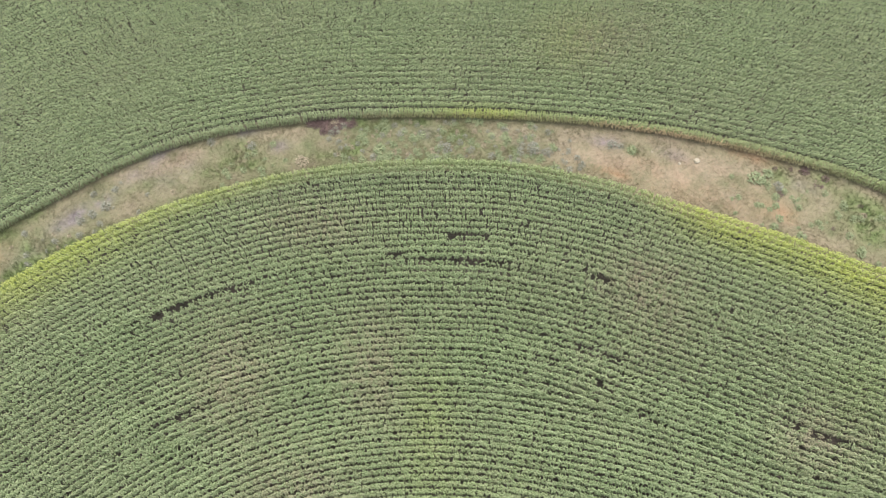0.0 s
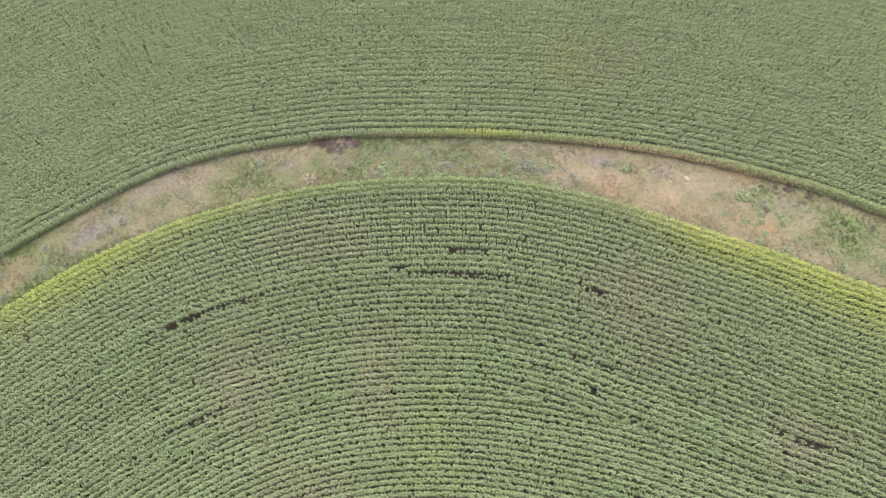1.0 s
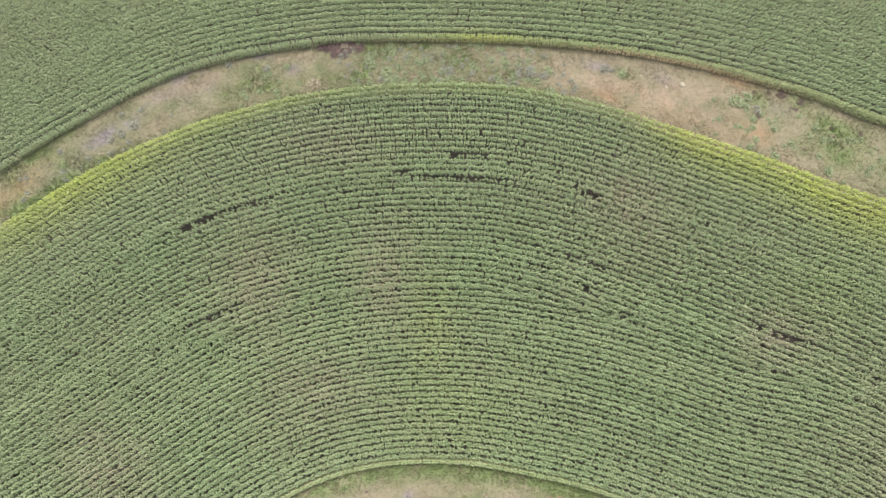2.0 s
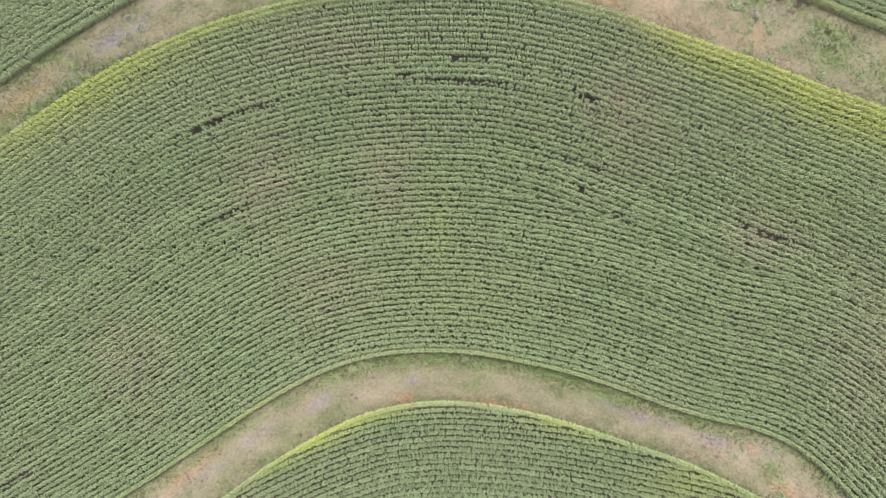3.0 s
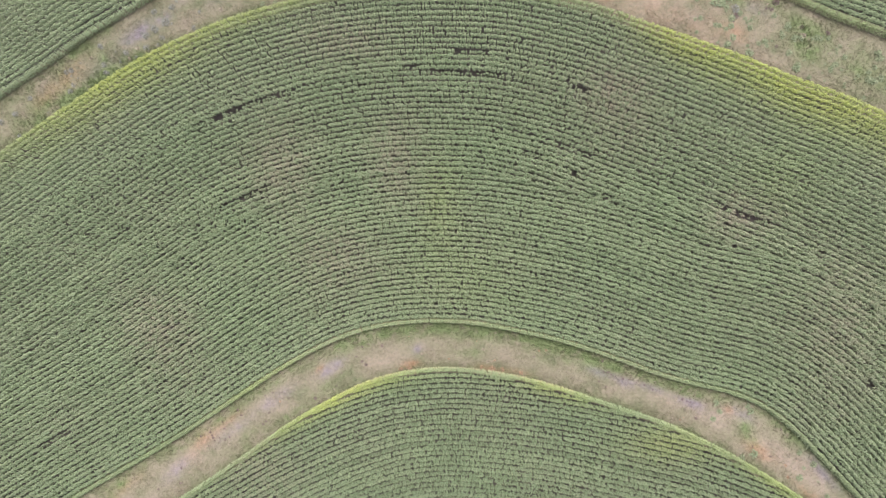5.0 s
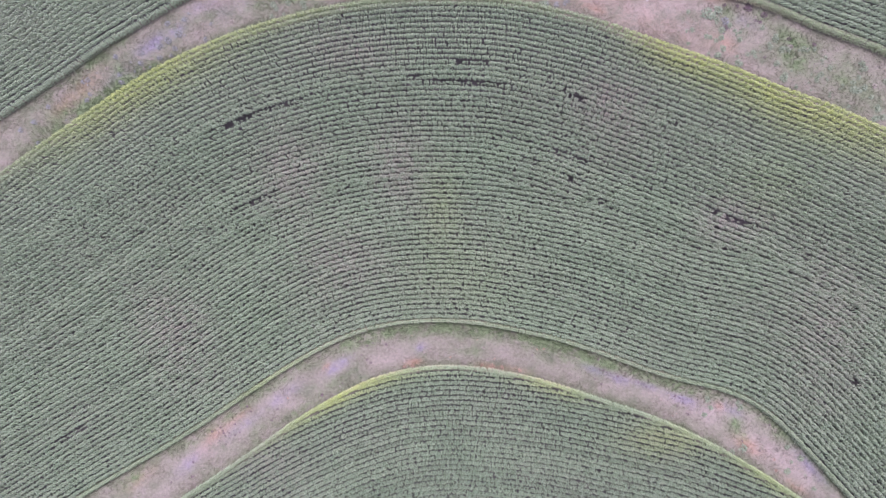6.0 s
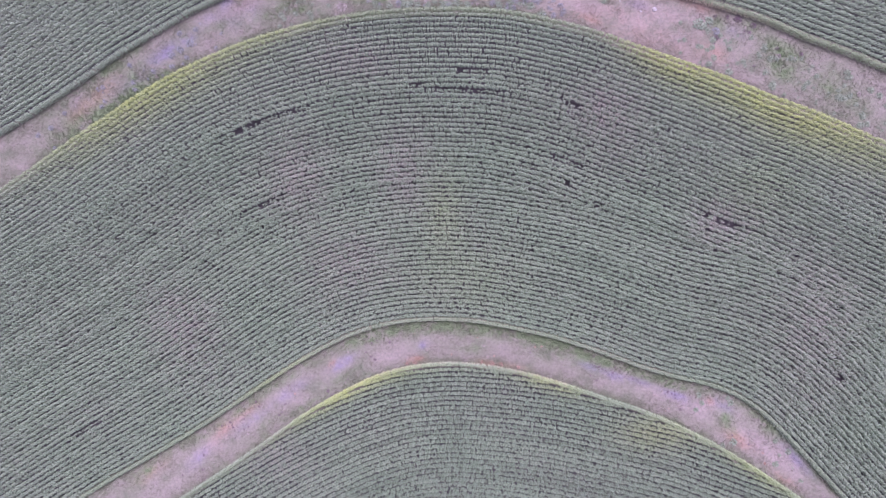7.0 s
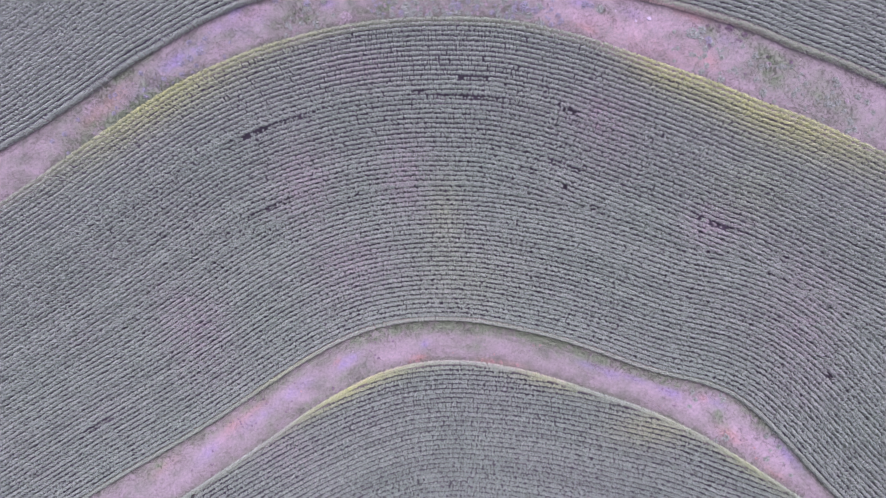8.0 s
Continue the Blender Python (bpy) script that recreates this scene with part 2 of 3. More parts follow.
UPPER_LILAC = [(-44.9, 0.56, 2.4, 0.16, 0.9), (-41.2, 0.58, 1.4, 0.09, 0.6), (-34.3, 0.98, 1.7, 0.08, 0.8), (-24.2, 0.98, 1.4, 0.09, 0.9), (-19.9, 0.62, 1.0, 0.10, 0.8),
    (-1.8, 0.67, 1.0, 0.17, 0.5), (10.2, 0.42, 1.7, 0.11, 0.5), (20.0, 0.74, 1.9, 0.09, 0.9), (27.6, 0.74, 1.7, 0.09, 0.6), (42.1, 0.75, 1.4, 0.08, 0.5),
    (-36.3, 0.80, 2.8, 0.16, 0.5), (-32.1, 0.60, 2.8, 0.21, 0.4)]
UPPER_RUSTY = [(39.9, 0.32, 1.7, 0.12, 0.4), (20.2, 0.23, 2.1, 0.08, 0.5), (36.7, 0.96, 2.8, 0.08, 0.5), (-33.5, 0.76, 2.8, 0.13, 0.25)]
# green growth; the long patches near v 0.84 paint the maize edge's shade
LOWER_LUSH_SHADE = [(4.7, 0.84, 20.7, 0.18, 0.8), (34.1, 0.84, 2.1, 0.10, 0.9), (41.9, 0.48, 1.7, 0.17, 0.9), (47.1, 0.88, 1.7, 0.17, 0.8), (-12.5, 0.87, 3.3, 0.15, 0.6),
    (-17.4, 0.28, 2.5, 0.12, 0.5), (-24.1, 0.14, 4.1, 0.09, 0.5), (-49.4, 0.81, 2.1, 0.12, 0.7), (-30.0, 0.23, 2.1, 0.11, 0.5), (-40.1, 0.80, 2.1, 0.13, 0.4),
    (3.1, 0.36, 2.1, 0.15, 0.6), (16.6, 0.61, 5.0, 0.23, 0.4), (24.5, 0.84, 6.6, 0.09, 0.5), (-32.5, 0.84, 9.9, 0.08, 0.4)]
LOWER_WORN = [(37.5, 0.52, 3.7, 0.20, 1), (40.4, 0.62, 1.2, 0.12, 1), (44.1, 0.45, 1.7, 0.16, 1), (47.0, 0.51, 3.3, 0.22, 0.8), (50.6, 0.52, 2.5, 0.27, 0.7),
    (31.4, 0.48, 3.3, 0.18, 0.7), (23.7, 0.35, 3.3, 0.15, 0.5), (-10.0, 0.33, 3.3, 0.20, 0.6), (-26.6, 0.73, 5.0, 0.22, 0.5), (-35.9, 0.68, 4.1, 0.27, 0.6),
    (-40.9, 0.58, 3.3, 0.21, 0.6), (10.3, 0.35, 4.1, 0.19, 0.4)]
LOWER_LILAC = [(-17.4, 0.54, 1.7, 0.12, 0.9), (-4.7, 0.43, 0.8, 0.09, 0.9), (-25.8, 0.57, 2.5, 0.13, 0.5), (-32.5, 0.52, 2.5, 0.11, 0.4), (21.4, 0.60, 1.7, 0.09, 0.7),
    (25.2, 0.57, 1.7, 0.12, 0.6), (34.8, 0.60, 1.7, 0.11, 0.9), (41.2, 0.75, 1.5, 0.11, 0.7), (52.1, 0.84, 2.1, 0.18, 0.8), (-40.9, 0.48, 1.7, 0.16, 0.5),
    (29.1, 0.66, 3.3, 0.08, 0.6)]
LOWER_RUSTY = [(-5.5, 0.10, 1.5, 0.08, 0.9), (6.3, 0.00, 2.1, 0.09, 1), (10.3, 0.06, 1.7, 0.08, 0.5), (-48.5, 0.76, 2.1, 0.12, 0.6), (-36.7, 0.74, 2.1, 0.16, 0.6),
    (39.7, 0.73, 0.7, 0.09, 0.5), (43.4, 0.31, 2.1, 0.13, 0.6), (-32.5, 0.75, 1.7, 0.09, 0.5), (-19.1, 0.64, 0.5, 0.08, 0.6), (49.9, 0.12, 1.7, 0.13, 0.5)]


def patches(x, v, places):
    return sum(k * blob(x, v, cx, cv, rx, rv) for cx, cv, rx, rv, k in places)


def upper_turf(x, v):
    """How the upper strip is grown; v runs from its lower border to its upper one."""
    # green growth, plus a band at v 0 that paints the maize row's shade
    lush_shade = patches(x, v, UPPER_LUSH) + 0.6 * blob(x, v, -20, 0, 70, 0.12) * (x < 16) + 0.5 * blob(x, v, -58, 0.35, 9, 0.4) + 0.3 * blob(x, v, 0, 0.5, 9, 0.5) + 0.5 * blob(x, v, 55, 0.5, 8, 0.4)
    worn = patches(x, v, UPPER_WORN) + 0.35 * blob(x, v, 27, 0.5, 12, 0.6) + 0.3 * blob(x, v, 60, 0.8, 10, 0.3)
    lush_shade = lush_shade + 0.7 * blob(x, v, -53, 0.12, 7, 0.16) + 0.6 * blob(x, v, -58, 0.92, 6, 0.14) + 0.5 * blob(x, v, -50, 0.5, 1.5, 0.2)
    lilac = patches(x, v, UPPER_LILAC) + 0.5 * blob(x, v, -51, 0.3, 3, 0.25)
    rusty = patches(x, v, UPPER_RUSTY) + 0.8 * blob(x, v, -55, 0.55, 2.5, 0.22) + 0.6 * blob(x, v, -59, 0.5, 2, 0.2) + 0.2 * blob(x, v, 28, 0.3, 12, 0.45)
    return {"lush_shade": np.clip(lush_shade, 0, 1), "worn": np.clip(worn, 0, 1), "lilac": np.clip(lilac, 0, 1), "rusty": np.clip(rusty, 0, 1)}


def lower_turf(x, v):
    # the v 1 term paints shade below the maize edge; v 0 is green turf
    lush_shade = patches(x, v, LOWER_LUSH_SHADE) + 0.5 * np.exp(-((v - 1.0) / 0.16) ** 2) + 0.4 * np.exp(-(v / 0.1) ** 2)
    return {"lush_shade": np.clip(lush_shade, 0, 1), "worn": np.clip(patches(x, v, LOWER_WORN), 0, 1), "lilac": np.clip(patches(x, v, LOWER_LILAC), 0, 1),
            "rusty": np.clip(patches(x, v, LOWER_RUSTY), 0, 1)}


def strip(name, upper, lower, grown, label):
    xs, vs = np.arange(-92, 92.1, 0.6), np.linspace(-0.15, 1.15, 19)

    def place(x, v):
        y = lower(x) + (upper(x) - lower(x)) * v
        lift = 0.10 * np.sin(np.pi * np.clip(v, 0, 1)) ** 0.5 + 0.05 * np.sin(x * 0.9 + 3 * v) * np.sin(v * 9 + x * 0.37)
        return np.stack([x, y, land(x, y) + 0.08 + lift], 1)

    return tagged(sheet(name, xs, vs, place, TURF, grown), label, "grass strip", kind="structure")


strip("grass_strip_1", E1, E2, upper_turf, "dry tan and green grass strip between two maize fields")
strip("grass_strip_2", E3, E4, lower_turf, "worn pinkish tan grass strip curving between maize fields")


# ---------------------------------------------------------------- maize
def maize_plant(rng, skirt=False, spread=1.0, along=False):
    """Points, triangles and parts of one plant: a stalk, arching leaves in two ranks that grow out of it, and a tassel. Height about 2.3 m."""
    P, T, M, D, C = [np.array([0.0, 0.02, 0.0]), np.array([0.025, -0.015, 0.0])], [], [], [0.6, 0.6], [0.5, 0.5]
    up = np.array([0, 0, 1.0])
    turn = math.pi / 2 + rng.normal(0, 0.3) if skirt else rng.normal(0, 0.35) if along else rng.uniform(0, 2 * math.pi)
    levels = np.concatenate([np.linspace(1.12, 1.5, 5), np.linspace(1.65, 2.12, 6)])
    if skirt:
        levels = np.concatenate([[0.1, 0.2, 0.3, 0.42, 0.55, 0.75, 0.95], levels])
    last = 0
    for i, z in enumerate(levels):
        a = turn + (i % 2) * math.pi + rng.normal(0, 0.6)
        top = min(1.0, max(0.0, (z - 1.1) / 1.0))
        reach = rng.uniform(0.30, 0.40) * (1 + 1.3 * max(0.0, spread - 1)) * (1 - top) + rng.uniform(0.13, 0.23) * spread * top
        if z < 0.7:
            reach *= 1.15
        elif skirt:
            reach *= 1.1
        rise, w = rng.uniform(0.08, 0.16) + (0.04 if along else 0.12) * top, rng.uniform(0.055, 0.08) - 0.02 * top
        d, s = np.array([math.cos(a), math.sin(a), 0]), np.array([-math.sin(a), math.cos(a), 0])
        base = up * z
        mid = base + d * reach * 0.55 + up * rise
        tip = base + d * reach * 1.15 + up * (rise * 0.6 - rng.uniform(0.0, 0.25)) + s * rng.normal(0, 0.08)
        roll = up * rng.normal(0, 0.03 * spread)
        k = len(P)
        P += [base, mid + s * w + roll, mid - s * w - roll, tip]
        T += [(k, k + 2, k + 1), (k + 1, k + 2, k + 3)]
        M += [0] * 2
        if i == 2:
            T += [(0, 1, k)]
            M += [0]
        D += [1.0 if skirt and z < 1.1 else 0.0] * 4
        # edge leaves get higher tones, painting in side light from the open strip
        C += [rng.uniform(0.45, 0.9) if skirt else rng.uniform(0.15, 0.85)] * 4
        last = k
    T += [(0, 1, last)]
    M += [0]
    a = rng.uniform(0, 2 * math.pi)
    k = len(P)
    P += [up * 2.12 + np.array([-math.sin(a), math.cos(a), 0]) * 0.03, up * rng.uniform(2.38, 2.5) + np.array([math.cos(a), math.sin(a), 0]) * rng.uniform(0.03, 0.14)]
    T += [(last, k, k + 1)]
    M += [1]
    D += [0.0] * 2
    C += [0.5] * 2
    return np.array(P), np.array(T), np.array(M), np.array(D), np.array(C)


rng = np.random.default_rng(11)
PLANTS = [maize_plant(rng, spread=0.97) for _ in range(14)]
# C factors paint the shade of gaps seen from straight above into the leaf tone
MID_SHADED_PLANTS = [(P, T, M, D, C * 0.8) for P, T, M, D, C in (maize_plant(rng, spread=1.12) for _ in range(14))]
WIDE_SHADED_PLANTS = [(P, T, M, D, C * 0.63) for P, T, M, D, C in (maize_plant(rng, spread=1.28) for _ in range(14))]
# inner stand: a darker green, with that same painted shade on top
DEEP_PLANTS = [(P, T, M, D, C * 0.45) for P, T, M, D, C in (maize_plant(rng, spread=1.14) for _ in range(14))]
# pale outer stand; the +0.4 tone paints in light missing from its shaded near sides
PALE_LIT_PLANTS = [(P, T, M, D, C * 0.75 + 0.4) for P, T, M, D, C in (maize_plant(rng, spread=0.95, along=True) for _ in range(14))]
EDGE_PLANTS = [maize_plant(rng, True) for _ in range(8)]


def yellowing(x, y):
    """How far the leaves have paled: along the borders of the strips."""
    d2, d1, d4 = E2(x) - y, y - E1(x), E4(x) - y
    v = 0.8 * np.exp(-((x + 47) / 14) ** 2) * np.exp(-(d2 / 4.4) ** 2) * (d2 > -2) + 0.3 * np.exp(-((x + 26) / 9) ** 2) * np.exp(-(d2 / 1.6) ** 2) * (d2 > -2)
    v += 1.0 * np.exp(-((x - 50) / 14) ** 2) * np.exp(-((d2 - 0.5) / 4.6) ** 2) * (d2 > -2) + 0.75 * np.exp(-((x - 32) / 6) ** 2) * np.exp(-((d2 - 0.5) / 3.0) ** 2) * (d2 > -2)
    v += 0.16 * np.exp(-((d2 - 0.3) / 0.9) ** 2) * (d2 > -2) + (0.12 + 0.3 * np.exp(-((x + 28) / 6) ** 2)) * np.exp(-((y - E3(x) - 0.2) / 0.5) ** 2)
    v += 0.6 * blob(x, d1, 5.5, 0.3, 4.5, 0.7) + 0.25 * np.exp(-(d1 / 0.8) ** 2) * (d1 > -2) / (1 + np.exp(-(x + 6)))
    v += 0.75 * np.exp(-((d4 - 0.2) / 1.6) ** 2) * (d4 > -2) * (0.12 + np.exp(-((x + 16) / 9) ** 2) + 0.6 * np.exp(-((x - 15) / 5) ** 2) + 0.5 * np.exp(-((x - 46) / 6) ** 2))
    v += 0.35 * blob(x, y, 31.5, -25.5, 6, 2.5) + 0.16 * blob(x, y, -1.4, 8.4, 3, 6) + 0.1 * blob(x, y, 46, 12, 6, 5) + 0.08 * blob(x, y, 2, -2, 9, 6) + 0.2 * blob(x, y, 16, 54, 5, 4)
    return np.clip(v, 0, 0.9)


def drying(x, y):
    """Brownish stands inside the fields."""
    v = 0.3 * blob(x, y, -24, 14, 5, 7) + 0.3 * blob(x, y, -17, 0, 7, 6) + 0.3 * blob(x, y, -8, 14, 4, 6) + 0.3 * blob(x, y, -42.6, -10.4, 6, 7) + 0.32 * blob(x, y, 23, 24, 5, 4)
    v += 0.35 * blob(x, y, 40, 6.2, 4.5, 3.5) + 0.3 * blob(x, y, 54, -9, 6, 10) + 0.25 * blob(x, y, -15, 31.6, 8, 3) + 0.2 * blob(x, y, -28, -30, 6, 4) + 0.25 * blob(x, y, 19, 53, 7, 4) + 0.2 * blob(x, y, 25, 20, 5, 5)
    v += 0.09 + 0.05 * np.sin(x * 0.21 + 1.3 * np.sin(y * 0.17)) * np.sin(y * 0.27 + x * 0.08)
    return np.clip(v * 1.15, 0, 1)


# thin places where the drill missed or the plants failed: middle x, y, half length along the row, share of plants lost
BARE = [(-28.8, 22.6, 6.9, 0.5), (-33.9, 24.4, 1.3, 0.45), (2.1, 26.9, 5.9, 0.55), (-5.3, 27.6, 1.2, 0.35), (3.1, 29.7, 2.4, 0.55), (18.1, 24.3, 1.2, 0.5), (15.8, 16.8, 1.1, 0.55), (18.9, 15.1, 1.2, 0.5),
        (11.9, 15.0, 1.5, 0.55), (17.8, 12.4, 0.6, 0.55), (22.4, 9.4, 0.7, 0.6), (-29.2, 9.6, 3.9, 0.3), (41.7, 6.3, 2.0, 0.5), (38.3, 7.5, 0.5, 0.5), (51.8, -0.4, 0.7, 0.55), (53.4, -2.0, 0.4, 0.55),
        (-58.6, -26.5, 2.4, 0.55), (57.5, -16.3, 0.7, 0.55), (60.2, -20.1, 0.4, 0.55), (57.1, -6.0, 0.4, 0.55), (-41.3, -9.8, 0.3, 0.55), (-69.7, -35.4, 0.6, 0.55)]


def sow(xs, ys, step, r, stray=0.02):
    """Places of the plants along a row, and the way the row runs there."""
    s = np.concatenate([[0], np.cumsum(np.hypot(np.diff(xs), np.diff(ys)))])
    at = np.arange(r.uniform(0, step), s[-1], step)
    at = at + r.normal(0, 0.075, len(at))
    x, y = np.interp(at, s, xs), np.interp(at, s, ys)
    way = np.arctan2(np.interp(at + 0.5, s, ys) - np.interp(at - 0.5, s, ys), np.interp(at + 0.5, s, xs) - np.interp(at - 0.5, s, xs))
    x, y = x + r.normal(0, 0.03, len(x)), y + r.normal(0, stray, len(x))
    keep = inside(x, y) & (r.random(len(x)) > 0.014)
    grown = r.normal(1.0, 0.03 + stray, len(x))
    for cx, cy, half, lost in BARE:
        if abs(np.interp(cx, xs, ys) - cy) < 0.385:
            hit = np.abs(x - cx) < half * r.uniform(0.8, 1.15, len(x))
            keep &= ~(hit & (r.random(len(x)) < 0.8 * lost))
            grown = np.where(hit, grown * r.uniform(0.6, 0.9, len(x)), grown)
    return x[keep], y[keep], way[keep], grown[keep]


def maize_row(xs, ys, label, group, stand="usual", dry=0.0, near=None, side=None, low=1.0, border=None):
    x, y, way, size = sow(xs, ys, STEP, rng, 0.02 if stand in ("usual", "pale", "edge") else 0.045)
    if border is not None:
        own = y < border(x) - 0.66
        x, y, way, size = x[own], y[own], way[own], size[own]
    if side is not None and len(x):
        own = nearer_upper(x, y) * (1 if side else -1) < 0.3 + rng.normal(0, 0.35, len(x))
        x, y, way, size = x[own], y[own], way[own], size[own]
    if len(x) < 12:
        return None
    size = size * low
    n = len(x)
    turn = way + rng.normal(0, 0.18, n) + math.pi * rng.integers(0, 2, n)
    z = land(x, y) - 0.02
    ye = np.clip(yellowing(x, y) * rng.uniform(0.75, 1.15, n), 0, 1)
    br = np.clip(drying(x, y) * rng.uniform(0.3, 1.8, n), 0, 1)
    kinds, shared = STANDS[stand]
    pick = rng.integers(0, len(kinds), n)
    single = (x > near[0]) & (x < near[1]) if near else np.zeros(n, bool)
    single[::9] = False
    V, T, M, Y, D, B, C, base = [], [], [], [], [], [], [], 0
    for k, (P, tri, mi, dr, tone) in enumerate(kinds):
        i = np.nonzero((pick == k) & ~single)[0]
        if not len(i):
            continue
        c, s = np.cos(turn[i])[:, None] * size[i][:, None], np.sin(turn[i])[:, None] * size[i][:, None]
        X = P[:, 0] * c - P[:, 1] * s + x[i][:, None]
        Z = P[:, 2] * size[i][:, None] + z[i][:, None]
        W = P[:, 0] * s + P[:, 1] * c + y[i][:, None]
        V.append(np.stack([X, W, Z], -1).reshape(-1, 3))
        T.append((tri[None] + (base + np.arange(len(i)) * len(P))[:, None, None]).reshape(-1, 3))
        M.append(np.tile(mi, len(i)))
        Y.append(np.repeat(ye[i], len(P)))
        D.append((dr[None] * dry * np.clip(0.05 + 0.9 * blob(x[i], 0, 28, 0, 15, 1), 0, 1)[:, None]).ravel())
        B.append(np.repeat(br[i], len(P)))
        C.append(np.clip(0.7 * tone[None] + rng.uniform(0.0, 0.3, len(i))[:, None], 0, 1).ravel())
        base += len(i) * len(P)
    me = mesh_from("foliage", np.concatenate(V), np.concatenate(T), [LEAF, TASSEL], np.concatenate(M),
                   {"yellowing": np.concatenate(Y), "browning": np.concatenate(B), "dryness": np.concatenate(D), "tone": np.concatenate(C)})
    row = tagged(new("maize_row"), label, "crop row", group)
    row.location = (x[n // 2], y[n // 2], z[n // 2])
    rest = tagged(new("foliage", me), kind="stuff")
    rest.parent = row
    rest.matrix_parent_inverse = Matrix.Translation(row.location).inverted()
    for i in np.nonzero(single)[0]:
        p = new("maize_plant", shared[pick[i]])
        p.parent = row
        p["yellowing"], p["browning"] = float(ye[i]), float(br[i])
        p.matrix_basis = Matrix.LocRotScale((x[i] - row.location.x, y[i] - row.location.y, z[i] - row.location.z), Euler((0, 0, turn[i])), (size[i],) * 3)
    return row


STEP = 0.2


def plant_meshes(plants, dry=0.0):
    return [mesh_from("maize_plant", P, T, [LEAF, TASSEL], M, {"dryness": D * dry, "tone": C}) for P, T, M, D, C in plants]


STANDS = {"usual": (PLANTS, plant_meshes(PLANTS)), "mid": (MID_SHADED_PLANTS, plant_meshes(MID_SHADED_PLANTS)), "wide": (WIDE_SHADED_PLANTS, plant_meshes(WIDE_SHADED_PLANTS)), "deep": (DEEP_PLANTS, plant_meshes(DEEP_PLANTS)),
          "pale": (PALE_LIT_PLANTS, plant_meshes(PALE_LIT_PLANTS)), "edge": (EDGE_PLANTS, plant_meshes(EDGE_PLANTS, 0.3))}
XS = np.arange(-100, 100.1, 0.5)


def offset(f, d):
    """A line d metres to the +y side of the border f."""
    y = f(XS)
    g = np.gradient(y, XS)
    q = np.sqrt(1 + g * g)
    x2, y2 = XS - d * g / q, y + d / q
    ok = np.concatenate([[True], np.diff(x2) > 0.02])
    return x2[ok], y2[ok]


LINE_U, LINE_L = np.stack([XS, E2(XS)], 1), np.stack([XS, E3(XS)], 1)


def nearer_upper(x, y):
    """Negative where the rows run along the upper border of the middle field, positive where along the lower one."""
    p = np.stack([x, y], 1)[:, None]
    up = np.sqrt(((p - LINE_U[None]) ** 2).sum(2)).min(1)
    low = np.sqrt(((p - LINE_L[None]) ** 2).sum(2)).min(1)
    return up - 1.2 * low + 0.35


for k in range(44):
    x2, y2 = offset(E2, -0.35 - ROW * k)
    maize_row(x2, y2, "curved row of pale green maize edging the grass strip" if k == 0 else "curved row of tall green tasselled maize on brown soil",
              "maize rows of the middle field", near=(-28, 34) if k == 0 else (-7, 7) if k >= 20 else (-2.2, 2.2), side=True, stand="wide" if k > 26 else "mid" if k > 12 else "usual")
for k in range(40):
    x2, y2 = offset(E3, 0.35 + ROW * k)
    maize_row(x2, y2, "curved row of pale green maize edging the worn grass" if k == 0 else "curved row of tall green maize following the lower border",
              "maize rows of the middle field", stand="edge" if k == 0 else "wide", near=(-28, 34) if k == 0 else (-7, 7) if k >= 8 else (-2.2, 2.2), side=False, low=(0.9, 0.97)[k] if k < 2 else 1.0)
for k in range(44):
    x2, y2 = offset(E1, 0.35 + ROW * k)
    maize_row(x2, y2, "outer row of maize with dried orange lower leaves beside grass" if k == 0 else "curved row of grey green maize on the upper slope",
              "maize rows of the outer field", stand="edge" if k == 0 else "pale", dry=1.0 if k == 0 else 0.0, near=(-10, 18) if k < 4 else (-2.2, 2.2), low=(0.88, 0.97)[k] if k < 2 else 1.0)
x2, y2 = offset(E4, -0.35)
maize_row(x2, y2, "yellowing headland row of maize along the worn grass strip", "maize rows of the inner field", stand="edge", near=(-16, 18), low=0.9)
for k in range(48):
    x2, y2 = offset(G4, -0.35 - ROW * k)
    maize_row(x2, y2, "curved row of dark green maize ending at the grass",
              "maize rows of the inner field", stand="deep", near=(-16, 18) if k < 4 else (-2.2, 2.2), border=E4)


# ---------------------------------------------------------------- grass
def grass(upper, lower, grown, count, name, label):
    r = np.random.default_rng(5)
    x = r.uniform(-80, 80, count)
    v = r.uniform(-0.1, 1.05, count)
    y = lower(x) + (upper(x) - lower(x)) * v
    keep = inside(x, y)
    x, y, v = x[keep], y[keep], v[keep]
    n = len(x)
    tall = 1 + 0.3 * np.exp(-(v / 0.1) ** 2) + 1.2 * grown(x, v)["lush_shade"]
    z = land(x, y) + 0.1
    V, A = [], {}
    for j in range(5):
        a, h, lean, w = r.uniform(0, 2 * math.pi, n), r.uniform(0.06, 0.24, n) * tall, r.uniform(0.1, 0.4, n), r.uniform(0.025, 0.05, n)
        dx, dy = np.cos(a), np.sin(a)
        V.append(np.stack([np.stack([x - dy * w, y + dx * w, z], 1), np.stack([x + dy * w, y - dx * w, z], 1), np.stack([x + dx * lean, y + dy * lean, z + h], 1)], 1).reshape(-1, 3))
        for key, q in grown(x, v).items():
            A.setdefault(key, []).append(np.repeat(q, 3))
    V = np.concatenate(V)
    T = np.arange(len(V)).reshape(-1, 3)
    return tagged(new(name, mesh_from(name, V, T, [BLADES], values={k: np.concatenate(q) for k, q in A.items()})), label, "grass", kind="stuff")


grass(E1, E2, upper_turf, 32000, "grass", "tangled dry and green grass between two maize fields")
grass(E3, E4, lower_turf, 26000, "grass", "short worn dry grass between maize fields")


